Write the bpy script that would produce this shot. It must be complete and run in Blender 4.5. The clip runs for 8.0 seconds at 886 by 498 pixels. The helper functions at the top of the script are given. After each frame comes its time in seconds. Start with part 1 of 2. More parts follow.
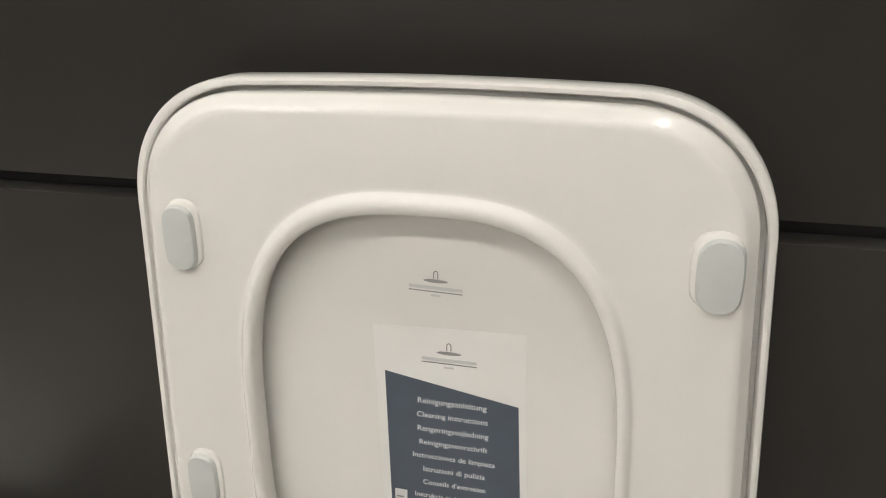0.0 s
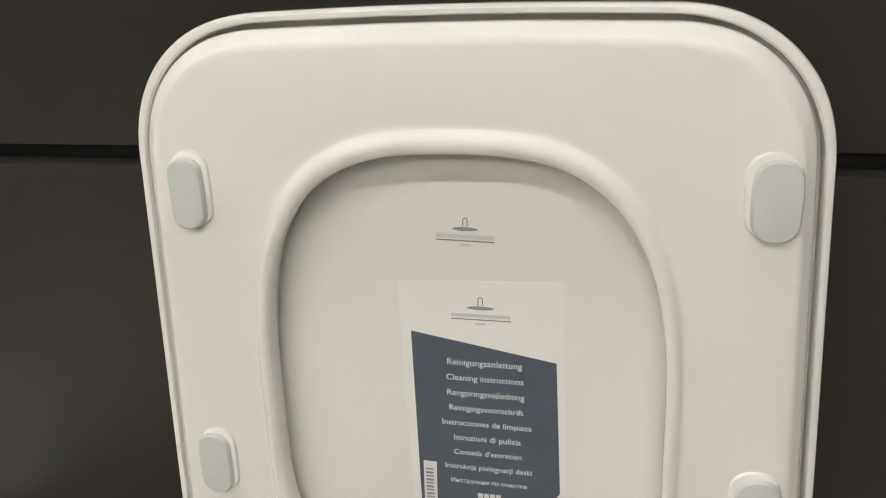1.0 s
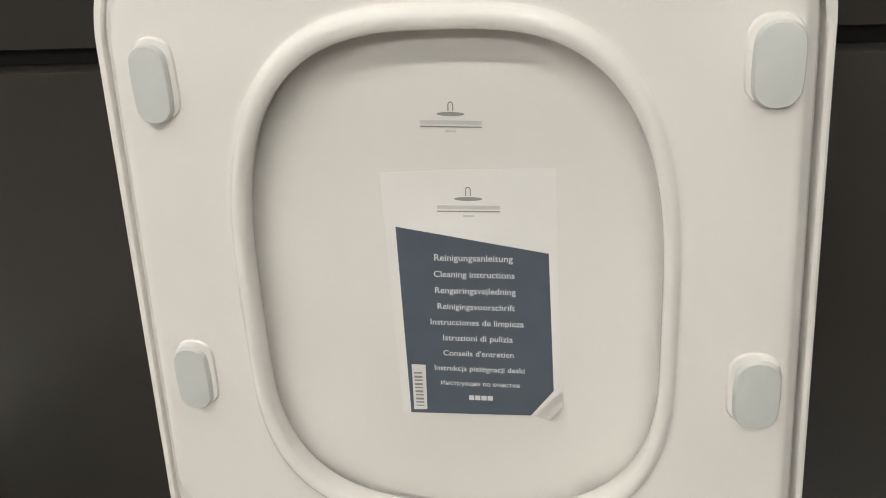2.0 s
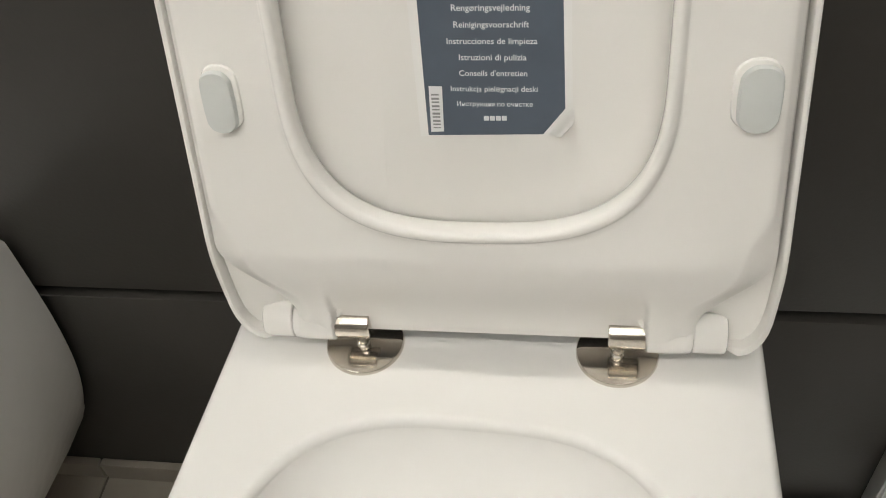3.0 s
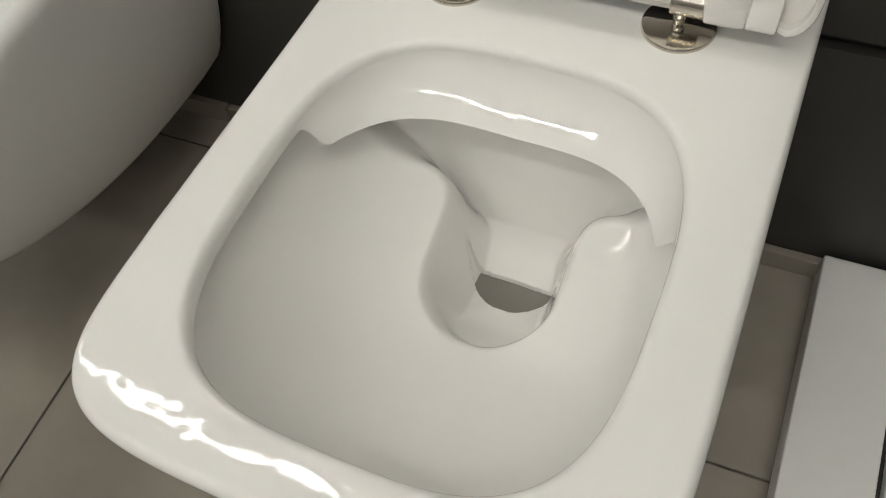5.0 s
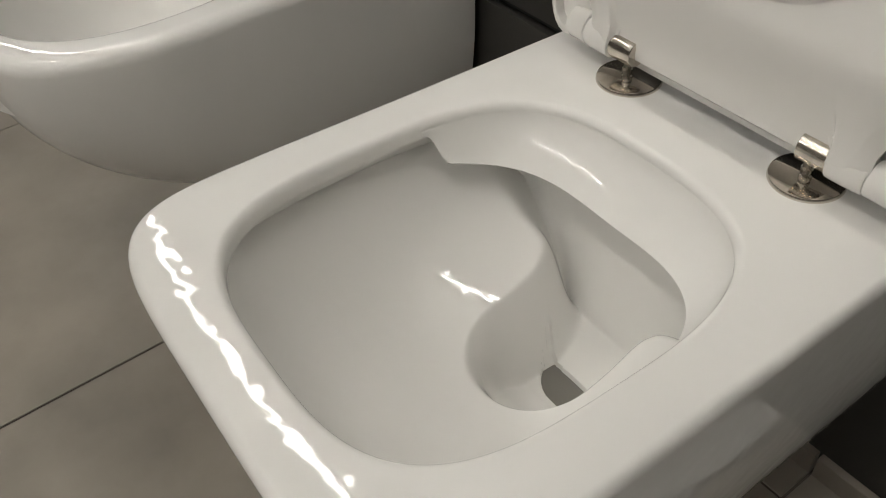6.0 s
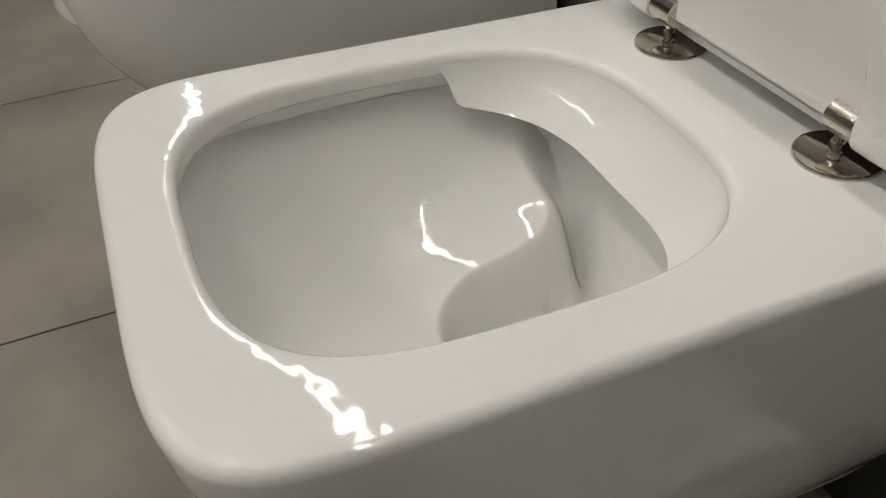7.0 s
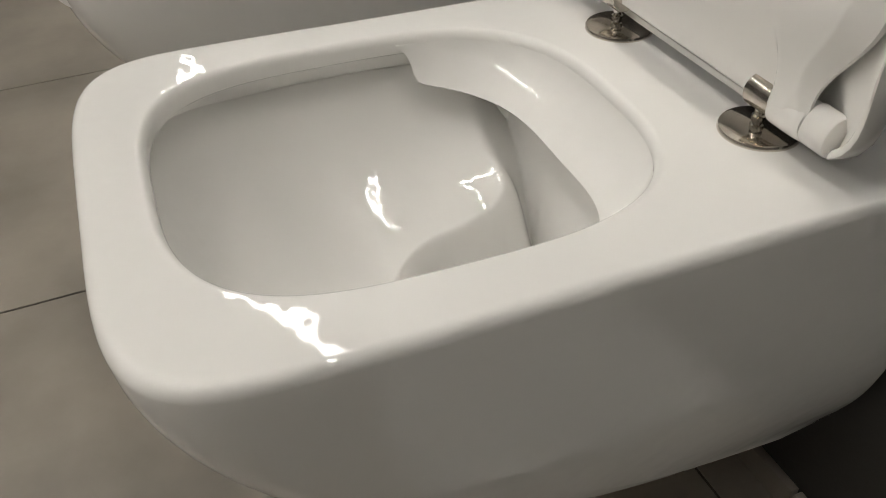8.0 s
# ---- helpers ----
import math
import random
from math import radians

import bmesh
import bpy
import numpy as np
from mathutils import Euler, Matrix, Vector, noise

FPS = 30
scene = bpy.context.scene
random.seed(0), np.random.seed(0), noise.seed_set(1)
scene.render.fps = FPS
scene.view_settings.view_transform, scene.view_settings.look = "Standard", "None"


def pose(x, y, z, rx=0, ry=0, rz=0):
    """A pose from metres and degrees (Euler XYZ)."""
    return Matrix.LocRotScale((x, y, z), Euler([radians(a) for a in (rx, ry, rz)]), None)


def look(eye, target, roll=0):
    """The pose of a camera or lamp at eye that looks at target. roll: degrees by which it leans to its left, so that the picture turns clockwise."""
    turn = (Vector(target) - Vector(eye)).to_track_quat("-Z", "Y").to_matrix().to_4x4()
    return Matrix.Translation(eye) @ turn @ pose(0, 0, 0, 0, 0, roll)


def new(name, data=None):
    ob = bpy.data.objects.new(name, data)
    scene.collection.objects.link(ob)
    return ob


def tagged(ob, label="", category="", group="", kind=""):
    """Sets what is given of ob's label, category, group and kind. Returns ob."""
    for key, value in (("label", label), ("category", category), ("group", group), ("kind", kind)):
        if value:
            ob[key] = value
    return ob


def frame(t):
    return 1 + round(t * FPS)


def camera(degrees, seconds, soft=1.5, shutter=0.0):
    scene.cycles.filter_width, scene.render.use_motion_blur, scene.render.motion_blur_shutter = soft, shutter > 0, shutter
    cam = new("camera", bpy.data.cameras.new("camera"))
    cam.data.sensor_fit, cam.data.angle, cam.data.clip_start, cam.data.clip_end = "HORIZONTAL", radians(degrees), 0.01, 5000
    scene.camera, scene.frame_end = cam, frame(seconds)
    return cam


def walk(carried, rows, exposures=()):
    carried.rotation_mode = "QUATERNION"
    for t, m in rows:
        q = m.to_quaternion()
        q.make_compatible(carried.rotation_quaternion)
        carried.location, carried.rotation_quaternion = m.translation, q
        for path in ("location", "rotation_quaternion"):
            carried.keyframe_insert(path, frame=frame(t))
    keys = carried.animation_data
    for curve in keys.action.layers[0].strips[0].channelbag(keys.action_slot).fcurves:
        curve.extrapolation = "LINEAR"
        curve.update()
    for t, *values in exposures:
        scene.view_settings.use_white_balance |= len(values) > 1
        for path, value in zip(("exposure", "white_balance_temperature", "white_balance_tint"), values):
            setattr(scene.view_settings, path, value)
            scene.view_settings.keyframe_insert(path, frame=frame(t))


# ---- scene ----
# ---------- camera ----------
cam = camera(53.1, 8.0, soft=1.0)
PATH = [
    (0, (0.117, -0.397, 0.992), (-0.381, 1.189, -0.122), -5.4),
    (0.5, (0.117, -0.42, 0.983), (-0.416, 1.202, -0.06), -5.8),
    (0.6, (0.116, -0.42, 0.978), (-0.414, 1.205, -0.061), -6.2),
    (1, (0.087, -0.4, 0.948), (-0.357, 1.229, -0.125), -6.2),
    (2.3, (0.065, -0.413, 0.902), (-0.252, 1.139, -0.318), -6.5),
    (2.5, (0.064, -0.426, 0.893), (-0.25, 1.076, -0.39), -6.8),
    (3, (0.06, -0.456, 0.886), (-0.25, 0.886, -0.565), -8.1),
    (3.5, (0.051, -0.49, 0.887), (-0.222, 0.691, -0.704), -8.3),
    (4, (0.062, -0.536, 0.88), (-0.198, 0.482, -0.822), -9.1),
    (4.1, (0.067, -0.546, 0.879), (-0.198, 0.447, -0.836), -9.1),
    (5.4, (0.186, -0.599, 0.855), (-0.536, 0.273, -0.793), -7.9),
    (5.5, (0.199, -0.603, 0.842), (-0.584, 0.284, -0.77), -6.2),
    (5.8, (0.271, -0.584, 0.824), (-0.814, 0.262, -0.627), -5.5),
    (6, (0.326, -0.572, 0.808), (-0.881, 0.238, -0.565), -4.5),
    (6.2, (0.356, -0.568, 0.787), (-0.901, 0.235, -0.545), -3.3),
    (6.5, (0.378, -0.532, 0.756), (-0.996, 0.147, -0.528), -3.4),
    (7, (0.398, -0.492, 0.706), (-1.041, 0.106, -0.548), -2.2),
    (7.5, (0.427, -0.474, 0.686), (-1.028, 0.1, -0.559), -1.6),
    (8, (0.458, -0.474, 0.711), (-0.992, 0.102, -0.54), -1.9),
]
walk(cam, [(t, look(eye, target, roll)) for t, eye, target, roll in PATH], exposures=[
    (0, 0.02, 6500, 10), (0.6, 0.06, 6500, 10), (1.0, 0.06, 6500, 10), (2.5, 0.15, 6450, 8.5), (3.1, 0.14, 6450, 9), (3.6, 0.08, 6500, 10),
    (4.0, 0.02, 6370, 6), (4.2, 0.01, 6370, 6), (5.4, -0.2, 6450, 8), (6.5, -0.28, 6500, 10), (8.0, -0.06, 6500, 10)])

# ---------- light ----------
world = bpy.data.worlds.new("world")
scene.world = world
world.use_nodes = True
world.node_tree.nodes["Background"].inputs[0].default_value = (1.0, 0.97, 0.92, 1)
world.node_tree.nodes["Background"].inputs[1].default_value = 0.01


# ---------- materials ----------
def material(name, color, rough=0.5, metal=0.0, vary=0.08, scale=8.0, bump=0.0, bump_scale=60.0, coat=0.0, wave=0.0, wave_scale=9.0, aniso=0.0, spec=0.5):
    m = bpy.data.materials.new(name)
    m.use_nodes = True
    nt = m.node_tree
    n, l = nt.nodes, nt.links
    b = n["Principled BSDF"]
    b.inputs["Roughness"].default_value = rough
    b.inputs["Metallic"].default_value = metal
    b.inputs["Coat Weight"].default_value = coat
    b.inputs["Coat Roughness"].default_value = 0.03
    b.inputs["Anisotropic"].default_value = aniso
    b.inputs["Specular IOR Level"].default_value = spec
    tc = n.new("ShaderNodeTexCoord")
    big = n.new("ShaderNodeTexNoise")
    big.inputs["Scale"].default_value = scale
    big.inputs["Detail"].default_value = 6
    l.new(tc.outputs["Object"], big.inputs["Vector"])
    ramp = n.new("ShaderNodeMapRange")
    ramp.inputs["From Min"].default_value, ramp.inputs["From Max"].default_value = 0.3, 0.7
    ramp.inputs["To Min"].default_value, ramp.inputs["To Max"].default_value = 1 - vary, 1 + vary
    l.new(big.outputs["Fac"], ramp.inputs["Value"])
    mul = n.new("ShaderNodeVectorMath")
    mul.operation = "SCALE"
    mul.inputs[0].default_value = color
    l.new(ramp.outputs["Result"], mul.inputs["Scale"])
    l.new(mul.outputs["Vector"], b.inputs["Base Color"])
    normal = None
    for strength, sc, dist in ((wave, wave_scale, 0.01), (bump, bump_scale, 0.001)):
        if strength:
            tex = n.new("ShaderNodeTexNoise")
            tex.inputs["Scale"].default_value = sc
            tex.inputs["Detail"].default_value = 1.0 if strength == wave else 5.0
            l.new(tc.outputs["Object"], tex.inputs["Vector"])
            bp = n.new("ShaderNodeBump")
            bp.inputs["Strength"].default_value = strength
            bp.inputs["Distance"].default_value = dist
            l.new(tex.outputs["Fac"], bp.inputs["Height"])
            if normal:
                l.new(normal, bp.inputs["Normal"])
            normal = bp.outputs["Normal"]
    if normal:
        l.new(normal, b.inputs["Normal"])
    return m


def glow(name, color, strength):
    m = bpy.data.materials.new(name)
    m.use_nodes = True
    b = m.node_tree.nodes["Principled BSDF"]
    b.inputs["Base Color"].default_value = (0.9, 0.9, 0.9, 1)
    b.inputs["Emission Color"].default_value = (*color, 1)
    b.inputs["Emission Strength"].default_value = strength
    return m


CERAMIC = material("glazed_ceramic", (0.80, 0.79, 0.765), 0.028, vary=0.012, scale=5, wave=0.045, wave_scale=50)
PLASTIC = material("white_duroplast", (0.81, 0.795, 0.765), 0.09, vary=0.012, scale=6, wave=0.006, wave_scale=18)
RUBBER = material("grey_rubber", (0.58, 0.60, 0.585), 0.45, vary=0.04, scale=40, bump=0.15, bump_scale=300)
NICKEL = material("brushed_nickel", (0.66, 0.61, 0.54), 0.10, 0.95, vary=0.1, scale=60, bump=0.04, bump_scale=500)
BRUSHED = material("brushed_nickel_barrel", (0.62, 0.575, 0.51), 0.17, 1.0, vary=0.12, scale=160, bump=0.12, bump_scale=400)
CHROME = material("polished_steel", (0.65, 0.62, 0.57), 0.1, 1.0, vary=0.05, scale=60)
PANEL = material("dark_laminate", (0.040, 0.0375, 0.034), 0.42, vary=0.16, scale=3.5, bump=0.12, bump_scale=240, spec=0.3)
GROOVE = material("black_groove", (0.012, 0.012, 0.012), 0.6, vary=0.1)
TILE = material("stone_tile", (0.255, 0.228, 0.193), 0.42, vary=0.28, scale=4.5, bump=0.15, bump_scale=120)
GROUT = material("grey_grout", (0.11, 0.095, 0.08), 0.9, vary=0.15, scale=30, bump=0.3)
TRAY = material("white_tray", (0.79, 0.785, 0.77), 0.3, vary=0.025, scale=10, bump=0.06, bump_scale=180)
ALU = material("silver_aluminium", (0.6, 0.6, 0.59), 0.35, 0.6, vary=0.05, scale=30)
# White plaster darkened to mid grey, to cut light bounced off unseen walls.
PLASTER = material("dimmed_plaster", (0.22, 0.21, 0.20), 0.85, vary=0.05, scale=2, bump=0.2)
WHITEWASH = material("white_ceiling_paint", (0.72, 0.72, 0.71), 0.85, vary=0.04, scale=2, bump=0.2)
# Near-black colour that stands for shade in the gap between the boards.
SHADOWGAP = material("black_gap_shade", (0.02, 0.02, 0.02), 0.6, vary=0.1)
PAPER = material("white_film", (0.84, 0.83, 0.81), 0.10, vary=0.02, scale=25, wave=0.010, wave_scale=60)
INK_BLUE = material("slate_blue_print", (0.085, 0.105, 0.135), 0.38, vary=0.05, scale=60)
INK_WHITE = material("white_print", (0.72, 0.72, 0.72), 0.5, vary=0.02)
INK_GREY = material("grey_print", (0.27, 0.27, 0.27), 0.5, vary=0.05)
INK_PALE = material("pale_grey_print", (0.60, 0.60, 0.59), 0.5, vary=0.05)
TUBE = glow("lamp_glow", (1.0, 0.958, 0.89), 26.0)
THIN_TUBE = glow("thin_lamp_glow", (1.0, 0.958, 0.89), 86.0)
WATER = material("trap_water", (0.20, 0.19, 0.17), 0.03, vary=0.05)


# ---------- mesh helpers ----------
FRAME = None  # pose that new meshes are laid into, while the seat is built


def link(name, bm, mat, parent=None, label="", smooth=True):
    me = bpy.data.meshes.new(name)
    bmesh.ops.recalc_face_normals(bm, faces=bm.faces)
    for f in bm.faces:
        f.smooth = smooth
    if FRAME is not None:
        bm.transform(FRAME)
    bm.to_mesh(me)
    bm.free()
    if smooth:
        me.set_sharp_from_angle(angle=radians(34))
    me.materials.append(mat)
    ob = new(name, me)
    ob.parent = parent
    if label:
        ob["label"] = label
    return ob


part = link


def empty(name, m=None):
    ob = new(name)
    if m is not None:
        ob.matrix_world = m
    return ob


def loft(loops, cap_first=False, cap_last=False, closed=True, bm=None):
    bm = bm or bmesh.new()
    rows = [[bm.verts.new(p) for p in loop] for loop in loops]
    k = len(rows[0])
    for a, b in zip(rows, rows[1:]):
        for i in range(k if closed else k - 1):
            j = (i + 1) % k
            bm.faces.new((a[i], a[j], b[j], b[i]))
    if cap_first:
        bm.faces.new(rows[0])
    if cap_last:
        bm.faces.new(rows[-1])
    return bm


def box(x0, x1, y0, y1, z0, z1, bevel=0.0, seg=2, bm=None):
    own = bmesh.new()
    bmesh.ops.create_cube(own, size=1)
    for v in own.verts:
        v.co = Vector(((x0 + x1) / 2 + v.co.x * (x1 - x0), (y0 + y1) / 2 + v.co.y * (y1 - y0), (z0 + z1) / 2 + v.co.z * (z1 - z0)))
    if bevel:
        bmesh.ops.bevel(own, geom=own.edges[:], offset=bevel, segments=seg, profile=0.6, affect="EDGES")
    if bm is None:
        return own
    me = bpy.data.meshes.new("tmp")
    own.to_mesh(me)
    own.free()
    bm.from_mesh(me)
    bpy.data.meshes.remove(me)
    return bm


def lathe(profile, k=48):
    """Rings (radius, height) round the z axis, capped at both ends."""
    return loft([[(r * math.cos(a), r * math.sin(a), z) for a in [i * math.tau / k for i in range(k)]] for r, z in profile], True, True)


def by_angle(poly, centre, k):
    """k points of a closed star-shaped outline, at even angles round centre."""
    c = np.array(centre)
    a = np.array(poly) - c
    b = np.roll(a, -1, 0)
    steps = np.maximum(1, (np.hypot(*(b - a).T) / 0.0015).astype(int))
    a = np.concatenate([p + (q - p) * (np.arange(m) / m)[:, None] for p, q, m in zip(a, b, steps)])
    ang = np.unwrap(np.arctan2(a[:, 1], a[:, 0]))
    if ang[-1] < ang[0]:
        a, ang = a[::-1], ang[::-1]
    rad = np.hypot(a[:, 0], a[:, 1])
    th = np.linspace(0, math.tau, k, endpoint=False)
    ang0 = np.concatenate([ang - math.tau, ang, ang + math.tau])
    rad0 = np.concatenate([rad, rad, rad])
    order = np.argsort(ang0, kind="stable")
    r = np.interp(th, ang0[order], rad0[order])
    return np.stack([c[0] + r * np.cos(th), c[1] + r * np.sin(th)], 1)


def sup(a, b, n, k, t0, t1):
    """A stretch of a superellipse from angle t0 to t1."""
    t = np.linspace(t0, t1, k)
    c, s = np.cos(t), np.sin(t)
    return np.stack([a * np.sign(c) * np.abs(c) ** (2 / n), b * np.sign(s) * np.abs(s) ** (2 / n)], 1)


def smooth(x, a, b):
    t = np.clip((x - a) / (b - a), 0, 1)
    return t * t * (3 - 2 * t)


# ---------- wall-hung bowls ----------
DECK = 0.412


def deck_outline(w_back, w_front, y_mid, depth, n, k=400):
    front = sup(w_front, depth, n, k, -math.pi, 0) + (0, y_mid)
    back = [(w_back + (w_front - w_back) * (y / y_mid), y) for y in np.linspace(y_mid, -0.010, 40)[1:]]
    top = [(x, -0.010) for x in np.linspace(w_back, -w_back, 40)[1:-1]]
    left = [(-x, y) for x, y in back[::-1]]
    return np.concatenate([front, back, top, left])


def opening_outline(w, y_mid, back, n_back, front, n_front, k=300):
    a = sup(w, front, n_front, k, -math.pi, 0) + (0, y_mid)
    b = sup(w, back, n_back, k, 0, math.pi)[1:-1] + (0, y_mid)
    return np.concatenate([a, b])


def shell(parent, outline, opening, centre, y_front, top, bottom, r_out, r_in, bulge, keel, label, k=288, lip=0.03, reach=0.037):
    """Deck with rounded rim and lip, and the outer body that tapers to the wall, as one ceramic skin."""
    out = by_angle(outline, centre, k)
    inn = by_angle(opening, centre, k)
    way = inn - out
    dist = np.hypot(way[:, 0], way[:, 1])[:, None]
    way = way / dist
    loops = []
    height = top - r_out - bottom
    for s in np.linspace(1, 0, 30) ** 0.8:
        yf = (1 - s ** keel) ** 0.47 if s < 1 else 0.0
        yf = max(yf, 0.16)
        xs = 1 - bulge * s ** 3.2
        p = out.copy()
        p[:, 0] *= xs
        p[:, 1] *= yf
        p[:, 1] = np.minimum(p[:, 1], -0.010)
        loops.append([(x, y, top - r_out - height * s) for x, y in p])
    for a in np.linspace(0, math.pi / 2, 8)[1:]:
        p = out + way * (r_out * (1 - math.cos(a)))
        p[:, 1] = np.minimum(p[:, 1], -0.010)
        loops.append([(x, y, top - r_out + r_out * math.sin(a)) for x, y in p])
    for f in (0.25, 0.5, 0.75):
        p = out + way * (r_out + (dist - r_out - r_in) * f)
        loops.append([(x, y, top + 0.0002 * math.sin(math.pi * f)) for x, y in p])
    for a in np.linspace(0, math.pi / 2, 9):
        p = inn - way * r_in * (1 - math.sin(a))
        loops.append([(x, y, top - r_in * (1 - math.cos(a)) * 1.15) for x, y in p])
    for off, dz in ((-0.001, lip * 0.75), (0.0005, lip * 0.92), (0.004, lip), (0.012, lip - 0.001), (0.024, lip), (0.034, lip + 0.004), (0.037, lip + 0.02), (0.037, lip + 0.04)):
        p = inn - way * (off * reach / 0.037)
        loops.append([(x, y, top - dz) for x, y in p])
    return part("body", loft(loops, True, False), CERAMIC, parent, label)


def basin(parent, opening, centre, grow, height, name, label, k=240, rings=90, hole=None):
    """The inside of a bowl: height(x, y, r) over the grown opening, r = 1 at its edge."""
    rim = by_angle(opening, centre, k)
    c = np.array(centre)
    way = rim - c
    length = np.hypot(way[:, 0], way[:, 1])[:, None]
    spread = grow(rim)[:, None] if callable(grow) else grow
    edge = c + way * (1 + spread / length)
    bm = bmesh.new()
    rows = []
    for r in np.linspace(1, 0, rings, endpoint=False):
        p = c + (edge - c) * r
        rows.append([(x, y, z) for (x, y), z in zip(p, height(p[:, 0], p[:, 1], np.full(k, r)))])
    loft(rows, bm=bm)
    bm.verts.ensure_lookup_table()
    mid = bm.verts.new((c[0], c[1], float(height(c[0:1], c[1:2], np.zeros(1))[0])))
    last = bm.verts[-k - 1:-1]
    for i in range(k):
        bm.faces.new((last[i], last[(i + 1) % k], mid))
    if hole:
        gone = [f for f in bm.faces if hole(f.calc_center_median())]
        bmesh.ops.delete(bm, geom=gone, context="FACES")
    return part(name, bm, CERAMIC, parent, label)


# ---------- the place: floor, wall, ceiling ----------
JOINTS = tuple(-0.086 + 0.414 * i for i in range(7)) + (2.605,)
ground = link("floor", box(-9.0, 3.2, -4.2, 0.09, -0.06, -0.003), GROUT, smooth=False)
tagged(ground, "beige stone-look floor tiles with thin grey joints", "floor", kind="structure")

wall = link("wall_north", box(-9.0, 3.2, 0.012, 0.09, -0.003, 2.6), GROOVE, smooth=False)
tagged(wall, "dark grey panelled display wall with black horizontal grooves", "wall", kind="structure")
# Unseen walls, coloured dark as if far off, so less light bounces back.
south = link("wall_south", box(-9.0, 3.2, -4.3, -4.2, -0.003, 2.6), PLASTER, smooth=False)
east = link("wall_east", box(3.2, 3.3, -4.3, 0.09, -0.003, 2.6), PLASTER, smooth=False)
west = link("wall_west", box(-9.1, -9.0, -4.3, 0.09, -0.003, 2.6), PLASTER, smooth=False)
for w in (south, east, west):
    tagged(w, "plain unseen showroom wall, plaster darkened to cut bounced light", "wall", kind="structure")
ceiling = link("ceiling", box(-9.1, 3.3, -4.3, 0.09, 2.6, 2.7), WHITEWASH, smooth=False)
tagged(ceiling, "plain white showroom ceiling", "ceiling", kind="structure")


# ---------- the toilet ----------
TOILET = pose(0.003, 0, -0.001, -0.5, 0, -2.0)
toilet = tagged(empty("toilet", TOILET), "white ceramic wall-hung toilet with its seat and lid raised", "toilet")
out_line = deck_outline(0.1755, 0.1840, -0.38, 0.140, 4.9)
in_line = opening_outline(0.1385, -0.33, 0.161, 3.05, 0.146, 3.25)
in_line[:, 0] *= np.where(in_line[:, 0] > 0, 0.968, 1.0)
MID = (0.0, -0.31)
shell(toilet, out_line, in_line, MID, -0.515, DECK, 0.146, 0.0085, 0.0065, 0.26, 1.78, "smooth white glazed body and flat rim", k=360, lip=0.0165, reach=0.018)


def toilet_height(x, y, r):
    brim = 0.3775 + 0.006 * smooth(-y, 0.39, 0.465)
    shelf = 0.268 + (brim - 0.268) * (0.36 * r ** 2 + 0.64 * r ** 3.4)
    shelf = shelf + 0.012 * smooth(np.abs(x), 0.03, 0.09) * smooth(y, -0.34, -0.22) * (1 - smooth(r, 0.6, 0.95))
    # the well: a round-nosed channel that opens into the rear sump
    channel = np.hypot(x - 0.003, np.minimum(y + 0.274, 0)) - 0.050
    sump = -0.206 - y
    h = np.clip(0.5 + 0.5 * (sump - channel) / 0.022, 0, 1)
    dist = sump * (1 - h) + channel * h - 0.022 * h * (1 - h)
    floor_z = 0.190 + 0.035 * smooth(-y, 0.258, 0.32) + 1.1 * np.clip(y + 0.224, 0, 1) + 3.0 * np.clip(y + 0.190, 0, 1) + 0.058 * smooth(np.abs(x), 0.048, 0.13)
    depth = shelf - floor_z
    depth = np.where(depth > 0.02, depth, 0.02 * np.exp(np.minimum(depth / 0.02 - 1, 0)))
    side = smooth(np.abs(x), 0.05, 0.10)
    z = shelf - depth * (1 - smooth(dist / (1 + 1.6 * side), -0.020, 0.007))
    # mouth of the trap
    q = np.clip(1 - (np.abs(x) / 0.041) ** 2.3, 0, 1)
    mouth = (y < -0.2225) & (y > -0.2235 - 0.029 * q) & (np.abs(x) < 0.041)
    z = np.where(mouth, z - 0.012, z)
    return np.where(r > 0.985, np.maximum(z, 0.355), z)


basin(toilet, in_line, MID, 0.0172, toilet_height, "bowl", "deep white glazed flushing bowl", k=420, rings=190)


k = 30
rim_pts = [(0.0425 * math.cos(a), -0.2215 if math.sin(a) > 0 else -0.2255 + 0.0275 * math.sin(a), 0.1862) for a in [i * math.tau / k for i in range(k)]]
part("trap_water", loft([rim_pts, [(x, y, 0.184) for x, y, z in rim_pts]], True, True), WATER, toilet, "still dark water in the trap")


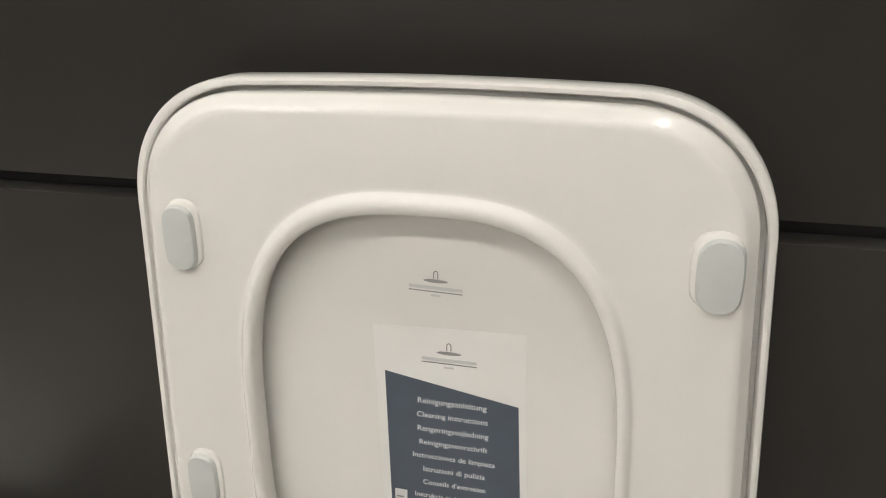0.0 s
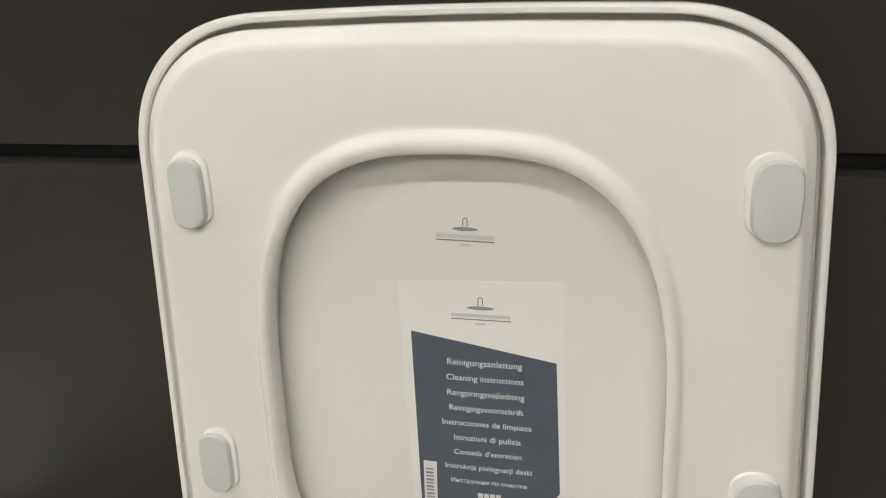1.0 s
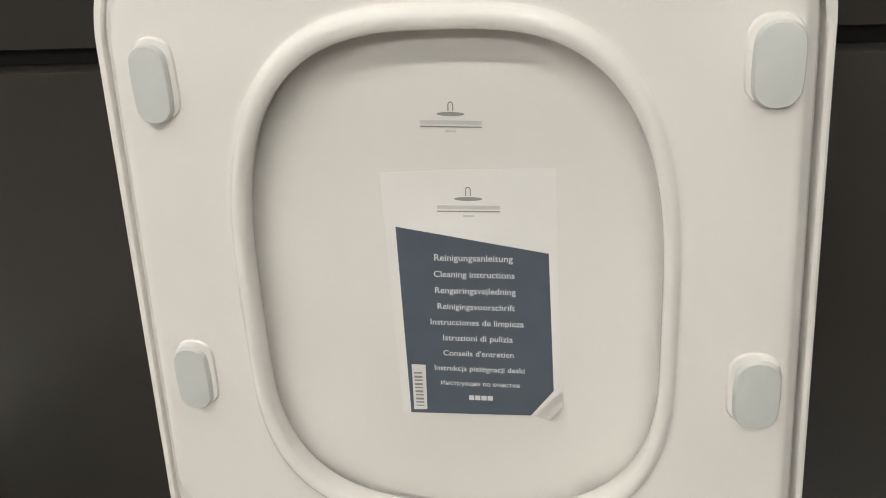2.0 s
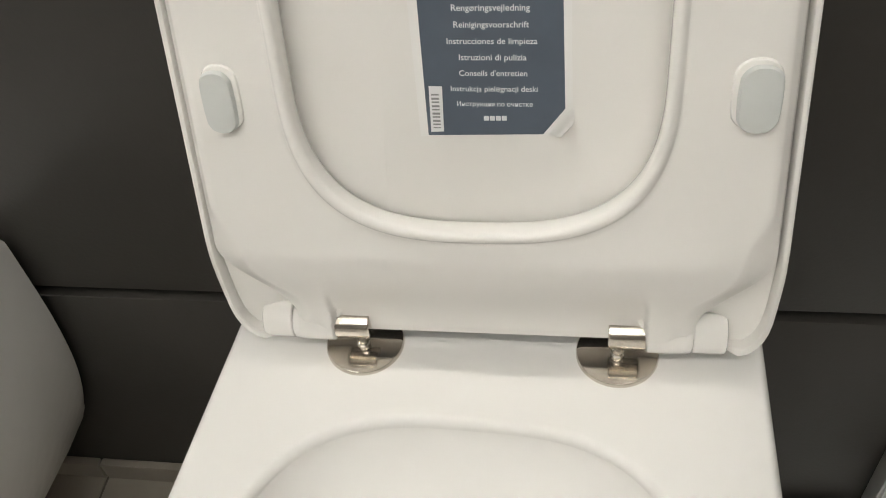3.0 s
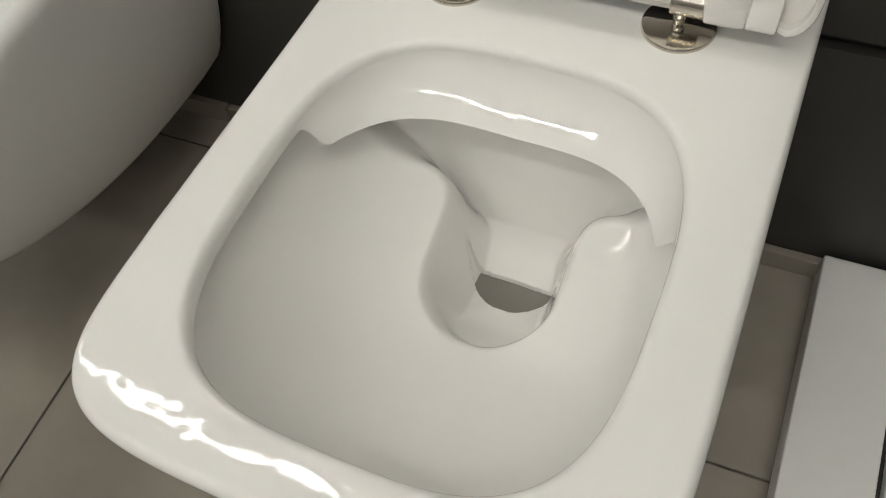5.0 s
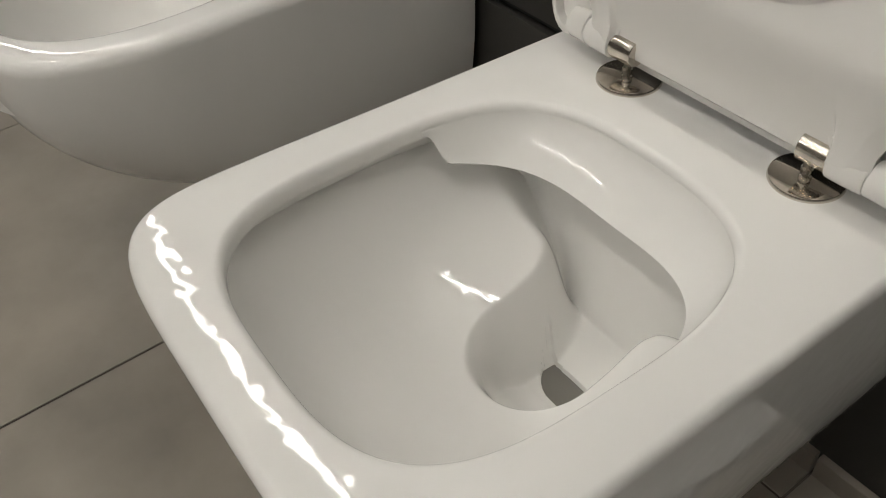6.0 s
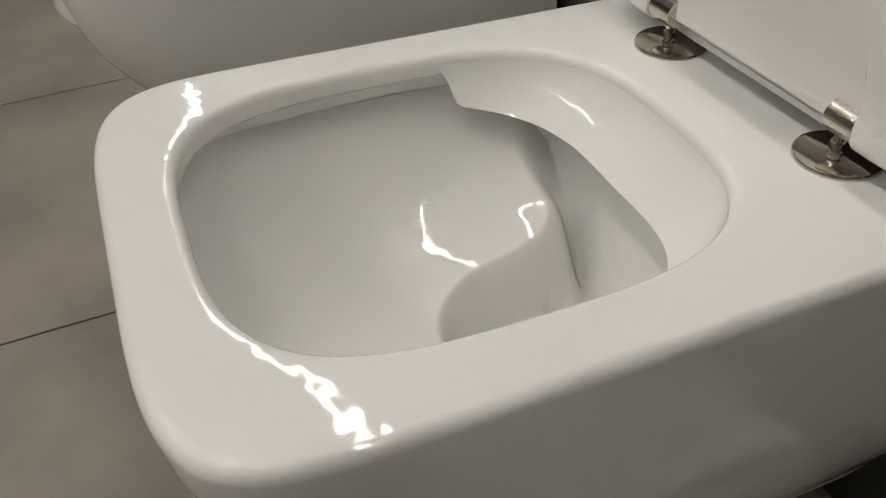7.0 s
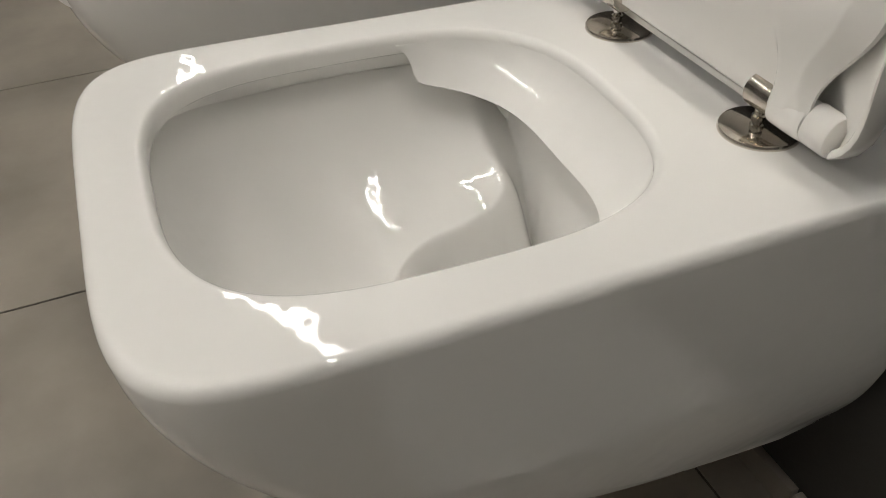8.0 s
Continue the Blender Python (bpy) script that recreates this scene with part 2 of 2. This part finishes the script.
def water_guide(parent):
    """Curved rear apron below the rim, with a free lower edge."""
    k = 90
    rows = [[] for _ in range(13)]
    for i in range(k + 1):
        u = -1 + 2 * i / k
        a = math.pi / 2 - u * math.radians(69)
        c, s = math.cos(a), math.sin(a)
        n = 3.05
        rad = 1 / ((abs(c) / (0.1341 if c > 0 else 0.1385)) ** n + (abs(s) / 0.161) ** n) ** (1 / n)
        x0, y0 = rad * c, -0.33 + rad * s
        ends = smooth(abs(u), 0.80, 1.0)
        drop = (0.050 - 0.020 * u * u) * (1 - ends) + 0.012 * ends
        inward = 0.034 * (1 - 0.55 * u * u) * (1 - ends)
        dx, dy = -c * 0.45, -0.95
        for j, v in enumerate((0, 0.10, 0.22, 0.36, 0.52, 0.68, 0.84, 0.95, 1)):
            f = v ** 1.5
            edge = min(1, v * 6)
            rows[j].append((x0 - c * (0.0002 + edge * 0.0006) + dx * inward * f, y0 - s * (0.0002 + edge * 0.0006) + dy * inward * f, DECK - 0.0078 - (drop - 0.0078) * v ** 0.95))
        xe, ye, ze = rows[8][-1]
        thin = 1 - ends
        rows[9].append((xe - dx * 0.0008, ye - dy * 0.0008, ze - 0.0010 * thin))
        rows[10].append((xe - dx * 0.0020, ye - dy * 0.0020, ze - 0.0006 * thin))
        rows[11].append((xe - dx * (0.002 + inward * 0.5), ye - dy * (0.002 + inward * 0.5), ze + 0.008 * thin))
        rows[12].append((x0 + c * 0.006, y0 + 0.006, DECK - 0.014))
    return part("water_guide", loft(rows, closed=False), CERAMIC, parent, "curved ceramic apron under the rear rim")


water_guide(toilet)

# ---------- seat and lid ----------
LEAN = math.radians(13.5)
HINGE = Matrix.Translation((0.006, -0.108, 0.437)) @ Matrix(((1, 0, 0, 0), (0, math.sin(LEAN), -math.cos(LEAN), 0), (0, math.cos(LEAN), math.sin(LEAN), 0), (0, 0, 0, 1)))
FRAME = TOILET.inverted() @ HINGE


def round_top(w, top, r, grow, k=70):
    """Upper end of the lid: two round corners and a slightly bowed edge between them."""
    a = sup(r, r, 2.25, k, 0, math.pi / 2) + (w - r, top - r)
    bow = np.linspace(w - r, r - w, 40)[1:-1]
    mid = np.stack([bow, top + 0.0015 * (1 - (bow / (w - r)) ** 2)], 1)
    p = np.concatenate([a, mid, a[::-1] * (-1, 1)])
    return p * ((w + grow) / w, 1) + (0, grow)


SEAT_X = -0.0015  # the seat sits a little off the hinge's middle


def lid_outline(grow=0.0):
    top = round_top(0.1570, 0.4005, 0.070, grow)
    low = sup(0.1665 + grow, 0.0755 + grow, 6.2, 200, math.pi, math.tau) + (0, 0.062)
    return np.concatenate([top, low]) + (SEAT_X, 0)


def seat_half(u):
    """Half the seat's width at height u: straight sides that draw in, in an S, to the hinge arms."""
    return 0.1487 + 0.0377 * (0.35 - u) - 0.0375 * (1 - smooth(u, 0.014, 0.080))


def seat_outline(grow=0.0):
    top = round_top(0.1493, 0.3935, 0.062, grow)
    u = np.linspace(0.331, -0.002 - grow, 120)
    w = seat_half(u) + grow
    left = np.stack([-w, u], 1)
    bx = np.linspace(-w[-1], w[-1], 160)[1:-1]
    bottom = np.stack([bx, np.full(len(bx), -0.002 - grow)], 1)
    return np.concatenate([top, left, bottom, left[::-1] * (-1, 1)]) + (SEAT_X, 0)


def ring_inner(grow=0.0):
    high = grow * 1.5
    up = sup(0.0945 + grow, 0.128 + high, 2.9, 160, 0, math.pi) + (SEAT_X - 0.0005, 0.212)
    low = sup(0.0945 + grow, 0.0908 + grow * 1.1, 2.85, 160, math.pi, math.tau) + (SEAT_X - 0.0005, 0.188)
    return np.concatenate([up, low])


def lay(points, n):
    return [(float(x), float(u), float(n)) for x, u in points]


def build_lid():
    c, k = (0, 0.2), 260
    o = lambda g: by_angle(lid_outline(g), c, k)
    loops = [lay(o(-0.05), 0.004), lay(o(-0.02), 0.0045), lay(o(-0.008), 0.006), lay(o(-0.002), 0.010), lay(o(0), 0.016), lay(o(0), 0.0272), lay(o(-0.0005), 0.0286), lay(o(-0.0016), 0.0292),
             lay(o(-0.0034), 0.0290), lay(o(-0.0041), 0.0280), lay(o(-0.0045), 0.020), lay(o(-0.012), 0.0185), lay(o(-0.055), 0.0200), lay(o(-0.08), 0.0215), lay(o(-0.11), 0.0220)]
    for loop in loops:
        for q, (x, u, n) in enumerate(loop):
            sink = (1 - smooth(u, 0.022, 0.105)) * (1 - smooth(abs(x), 0.130, 0.152))
            back = 0.0135 * (1 - smooth(u, -0.004, 0.085))
            loop[q] = (x, u, n - max(0, n - 0.001) * 0.93 * float(sink) - float(back))
    return part("lid", loft(loops, True, True), PLASTIC, toilet, "white lid with raised edge")


lid = build_lid()


HINGE_X = -0.0042  # middle of the two hinges, across the seat


def face_height(x, u):
    """Height of the seat's face: flat above, falling to the hinge line, with a proud band along each S."""
    ax = np.abs(x - HINGE_X)
    mid = 0.0060 + 0.0323 * smooth(u, 0.000, 0.080)
    band = 0.0148 + 0.0235 * smooth(u, 0.010, 0.080)
    inner = np.minimum(0.0980, seat_half(u) - 0.0215)
    reach = 0.0024 + 0.0070 * smooth(u, 0.026, 0.060)
    f = smooth(ax, inner - reach, inner + reach * 0.2)
    return mid + (band - mid) * f


def build_ring():
    c, k = (0.0, 0.215), 960
    o = lambda g: by_angle(seat_outline(g), c, k)
    i = lambda g: by_angle(ring_inner(g), c, k)

    def drop(points, n):
        x, u = points[:, 0], points[:, 1]
        h = np.broadcast_to(n, len(points))
        low = 0.0383 - face_height(x, u)
        h = h - low * np.clip((h + 0.006) / 0.0443, 0, 1)
        return [(float(p), float(q), float(r)) for p, q, r in zip(x, u, h)]
    edge, inset = o(0), o(-0.03)
    cut = (1 - smooth(edge[:, 1], 0.070, 0.110)) * smooth(np.abs(edge[:, 0]), 0.106, 0.122)

    def off(d, d_cut):
        return edge + (inset - edge) * ((d + (d_cut - d) * cut) / 0.03)[:, None]

    def high(n, n_cut):
        return n + (n_cut - n) * cut
    loops = [drop(o(-0.006), 0.0235), drop(o(-0.001), 0.0245), drop(edge, 0.0258), drop(edge, 0.0302), drop(off(0.0004, 0.0008), high(0.0318, 0.0305))]
    loops += [drop(off(d, dc), high(n, nc)) for d, dc, n, nc in ((0.0011, 0.0030, 0.0329, 0.0318), (0.0020, 0.0062, 0.0338, 0.0336), (0.0044, 0.0110, 0.0366, 0.0362), (0.0052, 0.0150, 0.0374, 0.0380), (0.0062, 0.0165, 0.0380, 0.0383), (0.0085, 0.0180, 0.0383, 0.0383))]
    mid_o, mid_i = off(0.0085, 0.0180), i(0.0085)
    for f in np.linspace(0, 1, 42)[1:-1]:
        loops.append(drop(mid_o + (mid_i - mid_o) * f, 0.0383 + 0.0005 * math.sin(f * math.pi)))
    loops += [drop(i(g), n) for g, n in ((0.0078, 0.0383), (0.0073, 0.0386), (0.0064, 0.0398), (0.0053, 0.0409), (0.0041, 0.0416), (0.0028, 0.0416), (0.0015, 0.0410), (0.0005, 0.0400), (0.0001, 0.0386), (0.0, 0.0345), (0.0003, 0.030), (0.001, 0.0272), (0.004, 0.0262))]
    loops.append(loops[0])
    return part("seat_ring", loft(loops), PLASTIC, toilet, "white seat ring with wide rounded inner edge")


ring = build_ring()


def buffer(x, u, w):
    """Rubber pad with a low white hood moulded round its upper and inner side."""
    h = 0.0172
    side = -1 if x > 0 else 1
    outline = []
    for a in np.linspace(0, math.tau, 48, endpoint=False):
        px, py = math.cos(a), math.sin(a)
        outline.append((w * np.sign(px) * abs(px) ** 0.85, (h - w) * np.sign(py) * min(1, abs(py) * 3) + w * py))
    pad = [[(x + p * g, u + q * (1 - (1 - g) * 0.5), n) for p, q in outline] for g, n in ((1.05, 0.036), (1.03, 0.0396), (1.0, 0.0408), (0.97, 0.0425), (0.91, 0.0434), (0.6, 0.0437))]
    hood = [[(x + side * 0.0016 + p * g, u + 0.0018 + q * (1 - (1 - g) * 0.5), n) for p, q in outline] for g, n in ((1.16, 0.0375), (1.12, 0.0388), (1.06, 0.0401), (0.98, 0.0404))]
    ob = part("buffer", loft(pad, False, True), RUBBER, ring, "pale grey rubber buffer")
    part("buffer_hood", loft(hood, False, True), PLASTIC, ring, "low white moulded hood")
    return ob


for bx, bu, bw in ((-0.1282, 0.3208, 0.0088), (0.1322, 0.3230, 0.0101), (-0.1333, 0.1745, 0.0088), (0.1350, 0.1755, 0.0103)):
    buffer(bx, bu, bw)


def barrel(x0, x1, r, mat, name, parent, label="", axis=(0.0025, 0.0022), ease=0.0012):
    """A short cylinder along x with eased ends."""
    k = 40
    sgn = 1 if x1 > x0 else -1
    rows = []
    for x, q in ((x0, r * 0.55), (x0, r - ease), (x0 + sgn * ease, r), (x1 - sgn * ease, r), (x1, r - ease), (x1, r * 0.55)):
        rows.append([(x, axis[0] + q * math.cos(a), axis[1] + q * math.sin(a)) for a in [i * math.tau / k for i in range(k)]])
    return part(name, loft(rows, True, True), mat, parent, label)


def arm(sgn):
    """Stout round end of the seat's band, from the barrel to the lid's knuckle."""
    k = 40
    rows = []
    for x, r in ((0.0987, 0.0100), (0.0987, 0.0116), (0.0993, 0.0124), (0.1010, 0.0126), (0.1120, 0.0126), (0.1200, 0.0124), (0.1245, 0.0119), (0.1256, 0.0110), (0.1257, 0.0090)):
        rows.append([(HINGE_X + sgn * x, 0.0025 + r * math.cos(a) * (1.12 if math.cos(a) > 0 else 1.0), 0.0022 + r * math.sin(a)) for a in [j * math.tau / k for j in range(k)]])
    part("seat_arm", loft(rows, True, True), PLASTIC, toilet, "white moulded hinge arm")


def knuckle(sgn):
    """Round lug of the lid beside the arm, that runs up into the lid's corner as a web."""
    k = 36
    rows = []
    for x, r in ((0.1262, 0.0085), (0.1262, 0.0104), (0.1270, 0.0112), (0.1440, 0.0112), (0.1456, 0.0106), (0.1464, 0.0092)):
        rows.append([(HINGE_X + sgn * x, 0.0020 + r * math.cos(a) * (1.35 if math.cos(a) > 0 else 1.0), 0.0022 + r * math.sin(a)) for a in [j * math.tau / k for j in range(k)]])
    part("lid_knuckle", loft(rows, True, True), PLASTIC, lid, "white round lid knuckle")


for sgn in (-1, 1):
    arm(sgn)
    knuckle(sgn)
    barrel(HINGE_X + sgn * 0.0984, HINGE_X + sgn * 0.0755, 0.0110, BRUSHED, "hinge_barrel", toilet, "brushed nickel hinge barrel", ease=0.0006)


def hinge_mount(x):
    """Round nickel cover plate on the ceramic, with the stud that carries the seat."""
    global FRAME
    FRAME = TOILET.inverted() @ pose(x, -0.1065, DECK - 0.0012)
    plate = part("hinge_plate", lathe([(0.0262, 0), (0.0265, 0.001), (0.0265, 0.0028), (0.0258, 0.0042), (0.0242, 0.0047), (0.004, 0.0050)], 64), NICKEL, toilet, "round brushed nickel hinge plate")
    bm = lathe([(0.0046, 0.004), (0.0046, 0.0068), (0.0034, 0.0075), (0.0032, 0.0095), (0.0044, 0.010), (0.0044, 0.0128), (0.0032, 0.0135), (0.0036, 0.0215)], 16)
    bmesh.ops.translate(bm, verts=bm.verts, vec=(0.0, -0.0030, 0))
    part("stud", bm, CHROME, plate, "small polished threaded stud")


hinge_mount(-0.083)
hinge_mount(0.084)
FRAME = TOILET.inverted() @ HINGE


# ---------- prints on the lid ----------
def flat(points, n, thick=0.0002):
    return loft([[(x, u, n) for x, u in points], [(x, u, n + thick) for x, u in points]], True, True)


FILM = 0.0226


def strip(x0, u0, x1, u1, w, n=FILM):
    d = Vector((x1 - x0, u1 - u0)).normalized() * (w / 2)
    q = [(x0 - d.y, u0 + d.x), (x0 + d.y, u0 - d.x), (x1 + d.y, u1 - d.x), (x1 - d.y, u1 + d.x)]
    return flat(q, n)


def emblem(parent, x, u, scale, tilt, n, name):
    """Maker's mark, kept as plain shapes: an arch over a flat dish, a bar and a short bar."""
    def spot(px, pu):
        return (x + scale * (px * math.cos(tilt) - pu * math.sin(tilt)), u + scale * (px * math.sin(tilt) + pu * math.cos(tilt)))
    mark = part(name, flat([spot(0.0062 * math.cos(a), 0.0037 + 0.0009 * math.sin(a)) for a in [i * math.tau / 30 for i in range(30)]], n), INK_GREY, parent, "grey printed emblem of plain shapes")
    arch_o = [spot(0.0013 * math.cos(a), 0.0075 + 0.0018 * math.sin(a)) for a in np.linspace(0, math.pi, 14)]
    arch_i = [spot(0.0008 * math.cos(a), 0.0075 + 0.0013 * math.sin(a)) for a in np.linspace(math.pi, 0, 14)]
    part("arch", flat([spot(0.0013, 0.005)] + arch_o + [spot(-0.0013, 0.005), spot(-0.0008, 0.005)] + arch_i + [spot(0.0008, 0.005)], n), INK_GREY, parent)
    part("name_bar", flat([spot(-0.0138, -0.0009), spot(0.0138, -0.0009), spot(0.0138, 0.0008), spot(-0.0138, 0.0008)], n), INK_PALE, parent)
    part("underline", flat([spot(-0.0138, -0.0023), spot(0.0138, -0.0023), spot(0.0138, -0.0018), spot(-0.0138, -0.0018)], n), INK_GREY, parent)
    part("date_bar", flat([spot(-0.0025, -0.0046), spot(0.0025, -0.0046), spot(0.0025, -0.0036), spot(-0.0025, -0.0036)], n), INK_PALE, parent)
    return mark


emblem(lid, -0.0005, 0.2975, 1.0, -0.03, 0.0222, "printed_emblem")

FRAME = None
sticker = tagged(empty("instruction_sticker", HINGE @ Matrix.Translation((-0.002, 0, 0))), "white film sticker with slate blue cleaning instructions, corner peeling", "sticker")
corners = [(-0.0325, 0.2745), (0.0475, 0.2765), (0.0495, 0.163), (0.0365, 0.1475), (-0.0305, 0.1465)]
part("film", flat(corners, 0.0222), PAPER, sticker, "glossy white film")
part("blue_field", flat([(-0.0270, 0.2482), (0.0440, 0.2352), (0.0458, 0.1625), (0.0345, 0.1480), (-0.0262, 0.1472)], 0.0224), INK_BLUE, sticker, "slate blue printed field")
emblem(sticker, 0.0078, 0.258, 1.05, -0.01, 0.0225, "sticker_emblem")


def peel():
    rows = []
    for i in range(7):
        f = i / 6
        a = f * 2.1
        lift = 0.0048 * (1 - math.cos(a))
        run = 0.0048 * math.sin(a)
        ax, au = 0.0365, 0.1475
        bx, bu = 0.0500, 0.163
        dx, du = 0.72, -0.69
        taper = 1 - 0.75 * f
        mx, mu = (ax + bx) / 2, (au + bu) / 2
        rows.append([(mx + (px - mx) * taper + dx * run, mu + (pu - mu) * taper + du * run, 0.0224 + lift) for px, pu in ((ax, au), (mx, mu), (bx, bu))])
    bm = loft(rows, closed=False)
    bmesh.ops.solidify(bm, geom=bm.faces[:], thickness=0.0002)
    part("peeled_corner", bm, PAPER, sticker, "curled white film corner")


peel()


def lettering(text, x, u, width, mat, n=0.0226, tilt=-0.012):
    data = bpy.data.curves.new("line_of_text", "FONT")
    data.body = text
    data.align_x, data.align_y = "CENTER", "CENTER"
    data.size = 0.0062
    data.extrude = 0.00004
    data.resolution_u = 3
    data.offset = 0.00005
    tmp = new("tmp_text", data)
    bpy.context.view_layer.update()
    dg = bpy.context.evaluated_depsgraph_get()
    me = bpy.data.meshes.new_from_object(tmp.evaluated_get(dg))
    bpy.data.objects.remove(tmp)
    xs = [v.co.x for v in me.vertices]
    s = width / (max(xs) - min(xs))
    ob = new("line_of_text", me)
    me.materials.clear()
    me.materials.append(mat)
    me.transform(Matrix.Translation((x, u, n)) @ Matrix.Rotation(tilt, 4, "Z") @ Matrix.Diagonal((s, min(s * 1.0, 1.0), 1, 1)))
    ob.parent = sticker
    ob["label"] = "white printed line of text"
    return ob


LINES = [("Reinigungsanleitung", 0.0370), ("Cleaning instructions", 0.0383), ("Reng\u00f8ringsvejledning", 0.0385), ("Reinigingsvoorschrift", 0.0372), ("Instrucciones de limpieza", 0.0452),
         ("Istruzioni di pulizia", 0.0340), ("Conseils d'entretien", 0.0346), ("Instrukcja piel\u0119gnacji deski", 0.0445), ("\u0418\u043d\u0441\u0442\u0440\u0443\u043a\u0446\u0438\u044f \u043f\u043e \u043e\u0447\u0438\u0441\u0442\u043a\u0435", 0.0392)]
for i, (words, width) in enumerate(LINES):
    lettering(words, 0.0088 + 0.0001 * i, 0.2325 - 0.00845 * i, width, INK_WHITE)
for i in range(4):
    part("text_bar", flat([(0.0038 + 0.0031 * i, 0.1558), (0.0064 + 0.0031 * i, 0.1558), (0.0064 + 0.0031 * i, 0.1584), (0.0038 + 0.0031 * i, 0.1584)], 0.0225), INK_WHITE, sticker)
code = part("code_label", flat([(-0.0246, 0.1492), (-0.0178, 0.1495), (-0.0172, 0.1750), (-0.0242, 0.1752)], 0.0226), INK_WHITE, sticker, "small white label with grey bars")
for i in range(14):
    u0 = 0.1515 + 0.0014 * i + 0.0004 * ((i * 7) % 3)
    part("code_bar", flat([(-0.0232, u0), (-0.0192, u0), (-0.0192, u0 + 0.0005 + 0.0003 * (i % 3)), (-0.0232, u0 + 0.0005 + 0.0003 * (i % 3))], 0.0228), INK_GREY, code)

# ---------- the bidet beside it ----------
bidet = tagged(empty("bidet", pose(-0.585, 0, 0)), "white ceramic wall-hung bidet with rounded body", "bidet")
b_out = deck_outline(0.180, 0.182, -0.30, 0.212, 3.0)
b_in = opening_outline(0.135, -0.33, 0.12, 2.6, 0.15, 2.4)
shell(bidet, b_out, b_in, (0, -0.32), -0.512, 0.412, 0.135, 0.016, 0.014, 0.24, 2.4, "smooth white glazed bidet body")


def bidet_height(x, y, r):
    return 0.27 + (0.385 - 0.27) * (0.35 * r ** 2 + 0.65 * r ** 6)


basin(bidet, b_in, (0, -0.32), 0.012, bidet_height, "bowl", "shallow white glazed basin", k=160, rings=40)

# ---------- shower trays on display ----------


def tray(x0, x1, label):
    t = link("shower_tray", box(x0, x1, -0.335, -0.006, 0.0, 0.045, 0.003, 3), TRAY)
    return tagged(t, label, "shower tray", "display trays")


tray(0.262, 0.3455, "flat white display board lying on the floor")
tray(0.3525, 1.05, "flat white shower tray lying on the floor")
# Open gap between the boards: its shade is drawn as a black strip.
gap_strip = link("tray_gap", box(0.3457, 0.3523, -0.335, -0.006, 0.0, 0.03), SHADOWGAP, smooth=False)
tagged(gap_strip, "black strip standing for the shade in the gap between two white boards", "sealing strip")


def profile(x, y, w, d, label):
    bm = box(x, x + w, y - d, y, 0.0455, 1.95, 0.0015, 2)
    box(x + w * 0.2, x + w * 0.8, y - d - 0.003, y - d - 0.0002, 0.0455, 1.95, bm=bm)
    return tagged(link("wall_profile", bm, ALU), label, "wall profile", "shower screen profiles")


profile(0.334, -0.003, 0.013, 0.022, "silver aluminium upright profile on the dark wall")
profile(0.356, -0.003, 0.016, 0.028, "silver aluminium upright profile beside another one")


# ---------- ceiling lamps ----------
def lamp(x0, x1, y, w, glass, z=2.52, label="unseen long warm white tube lamp under the ceiling"):
    ob = empty("tube_lamp", pose((x0 + x1) / 2, y, z))
    tagged(ob, label, "ceiling lamp", "ceiling lamps")
    h = (x1 - x0) / 2
    part("housing", box(-h, h, -0.05, 0.05, 0.03, 0.08, 0.006), PLASTER, ob, "plain grey lamp housing")
    for hx in (-h * 0.8, h * 0.8):
        part("rod", box(hx - 0.004, hx + 0.004, -0.004, 0.004, 0.079, 2.602 - z, 0.001), ALU, ob, "thin hanging rod")
    part("diffuser", box(-h + 0.01, h - 0.01, -w, w, 0.0, 0.029, 0.006), glass, ob, "glowing diffuser")


lamp(-3.6, -0.45, -0.130, 0.022, TUBE, 1.9)
# Added fill lamp with no known source; brightens the bowl's left wall.
lamp(0.05, 1.3, -0.16, 0.0083, THIN_TUBE)
lamp(-1.9, 0.95, -1.25, 0.009, THIN_TUBE)
lamp(-1.9, 1.2, -2.7, 0.009, THIN_TUBE)

# ---------- pieces of wall and floor ----------
for z0, z1 in zip(JOINTS, JOINTS[1:]):
    for x0, x1 in ((-9.0, -5.4), (-5.398, -3.25), (-3.248, -1.25), (-1.248, 0.9), (0.902, 3.2)):
        part("panel", box(x0, x1, 0.0, 0.0118, max(z0 + 0.004, 0.0), z1 - 0.009, 0.0012, 2), PANEL, wall)

for i in range(-15, 5):
    x0 = 0.125 + 0.6 * i
    shift = (-0.255, -0.055, -0.655)[i % 3]
    if i == -1:
        shift = -0.055
    if i == 0:
        shift = -0.25
    for j in range(-4, 4):
        y0 = max(shift + 1.2 * j, -4.2)
        y1 = min(shift + 1.2 * (j + 1), 0.0)
        if y1 - y0 > 0.05:
            part("tile", box(x0 + 0.0015, x0 + 0.5985, y0 + 0.0015, y1 - 0.0015, -0.002, 0.0, 0.0006, 1), TILE, ground, smooth=False)
    bm = box(x0 + 0.0015, x0 + 0.5985, -0.010, -0.0003, 0.0002, 0.029, 0.0008, 1)
    part("skirting_tile", bm, TILE, wall, smooth=False)
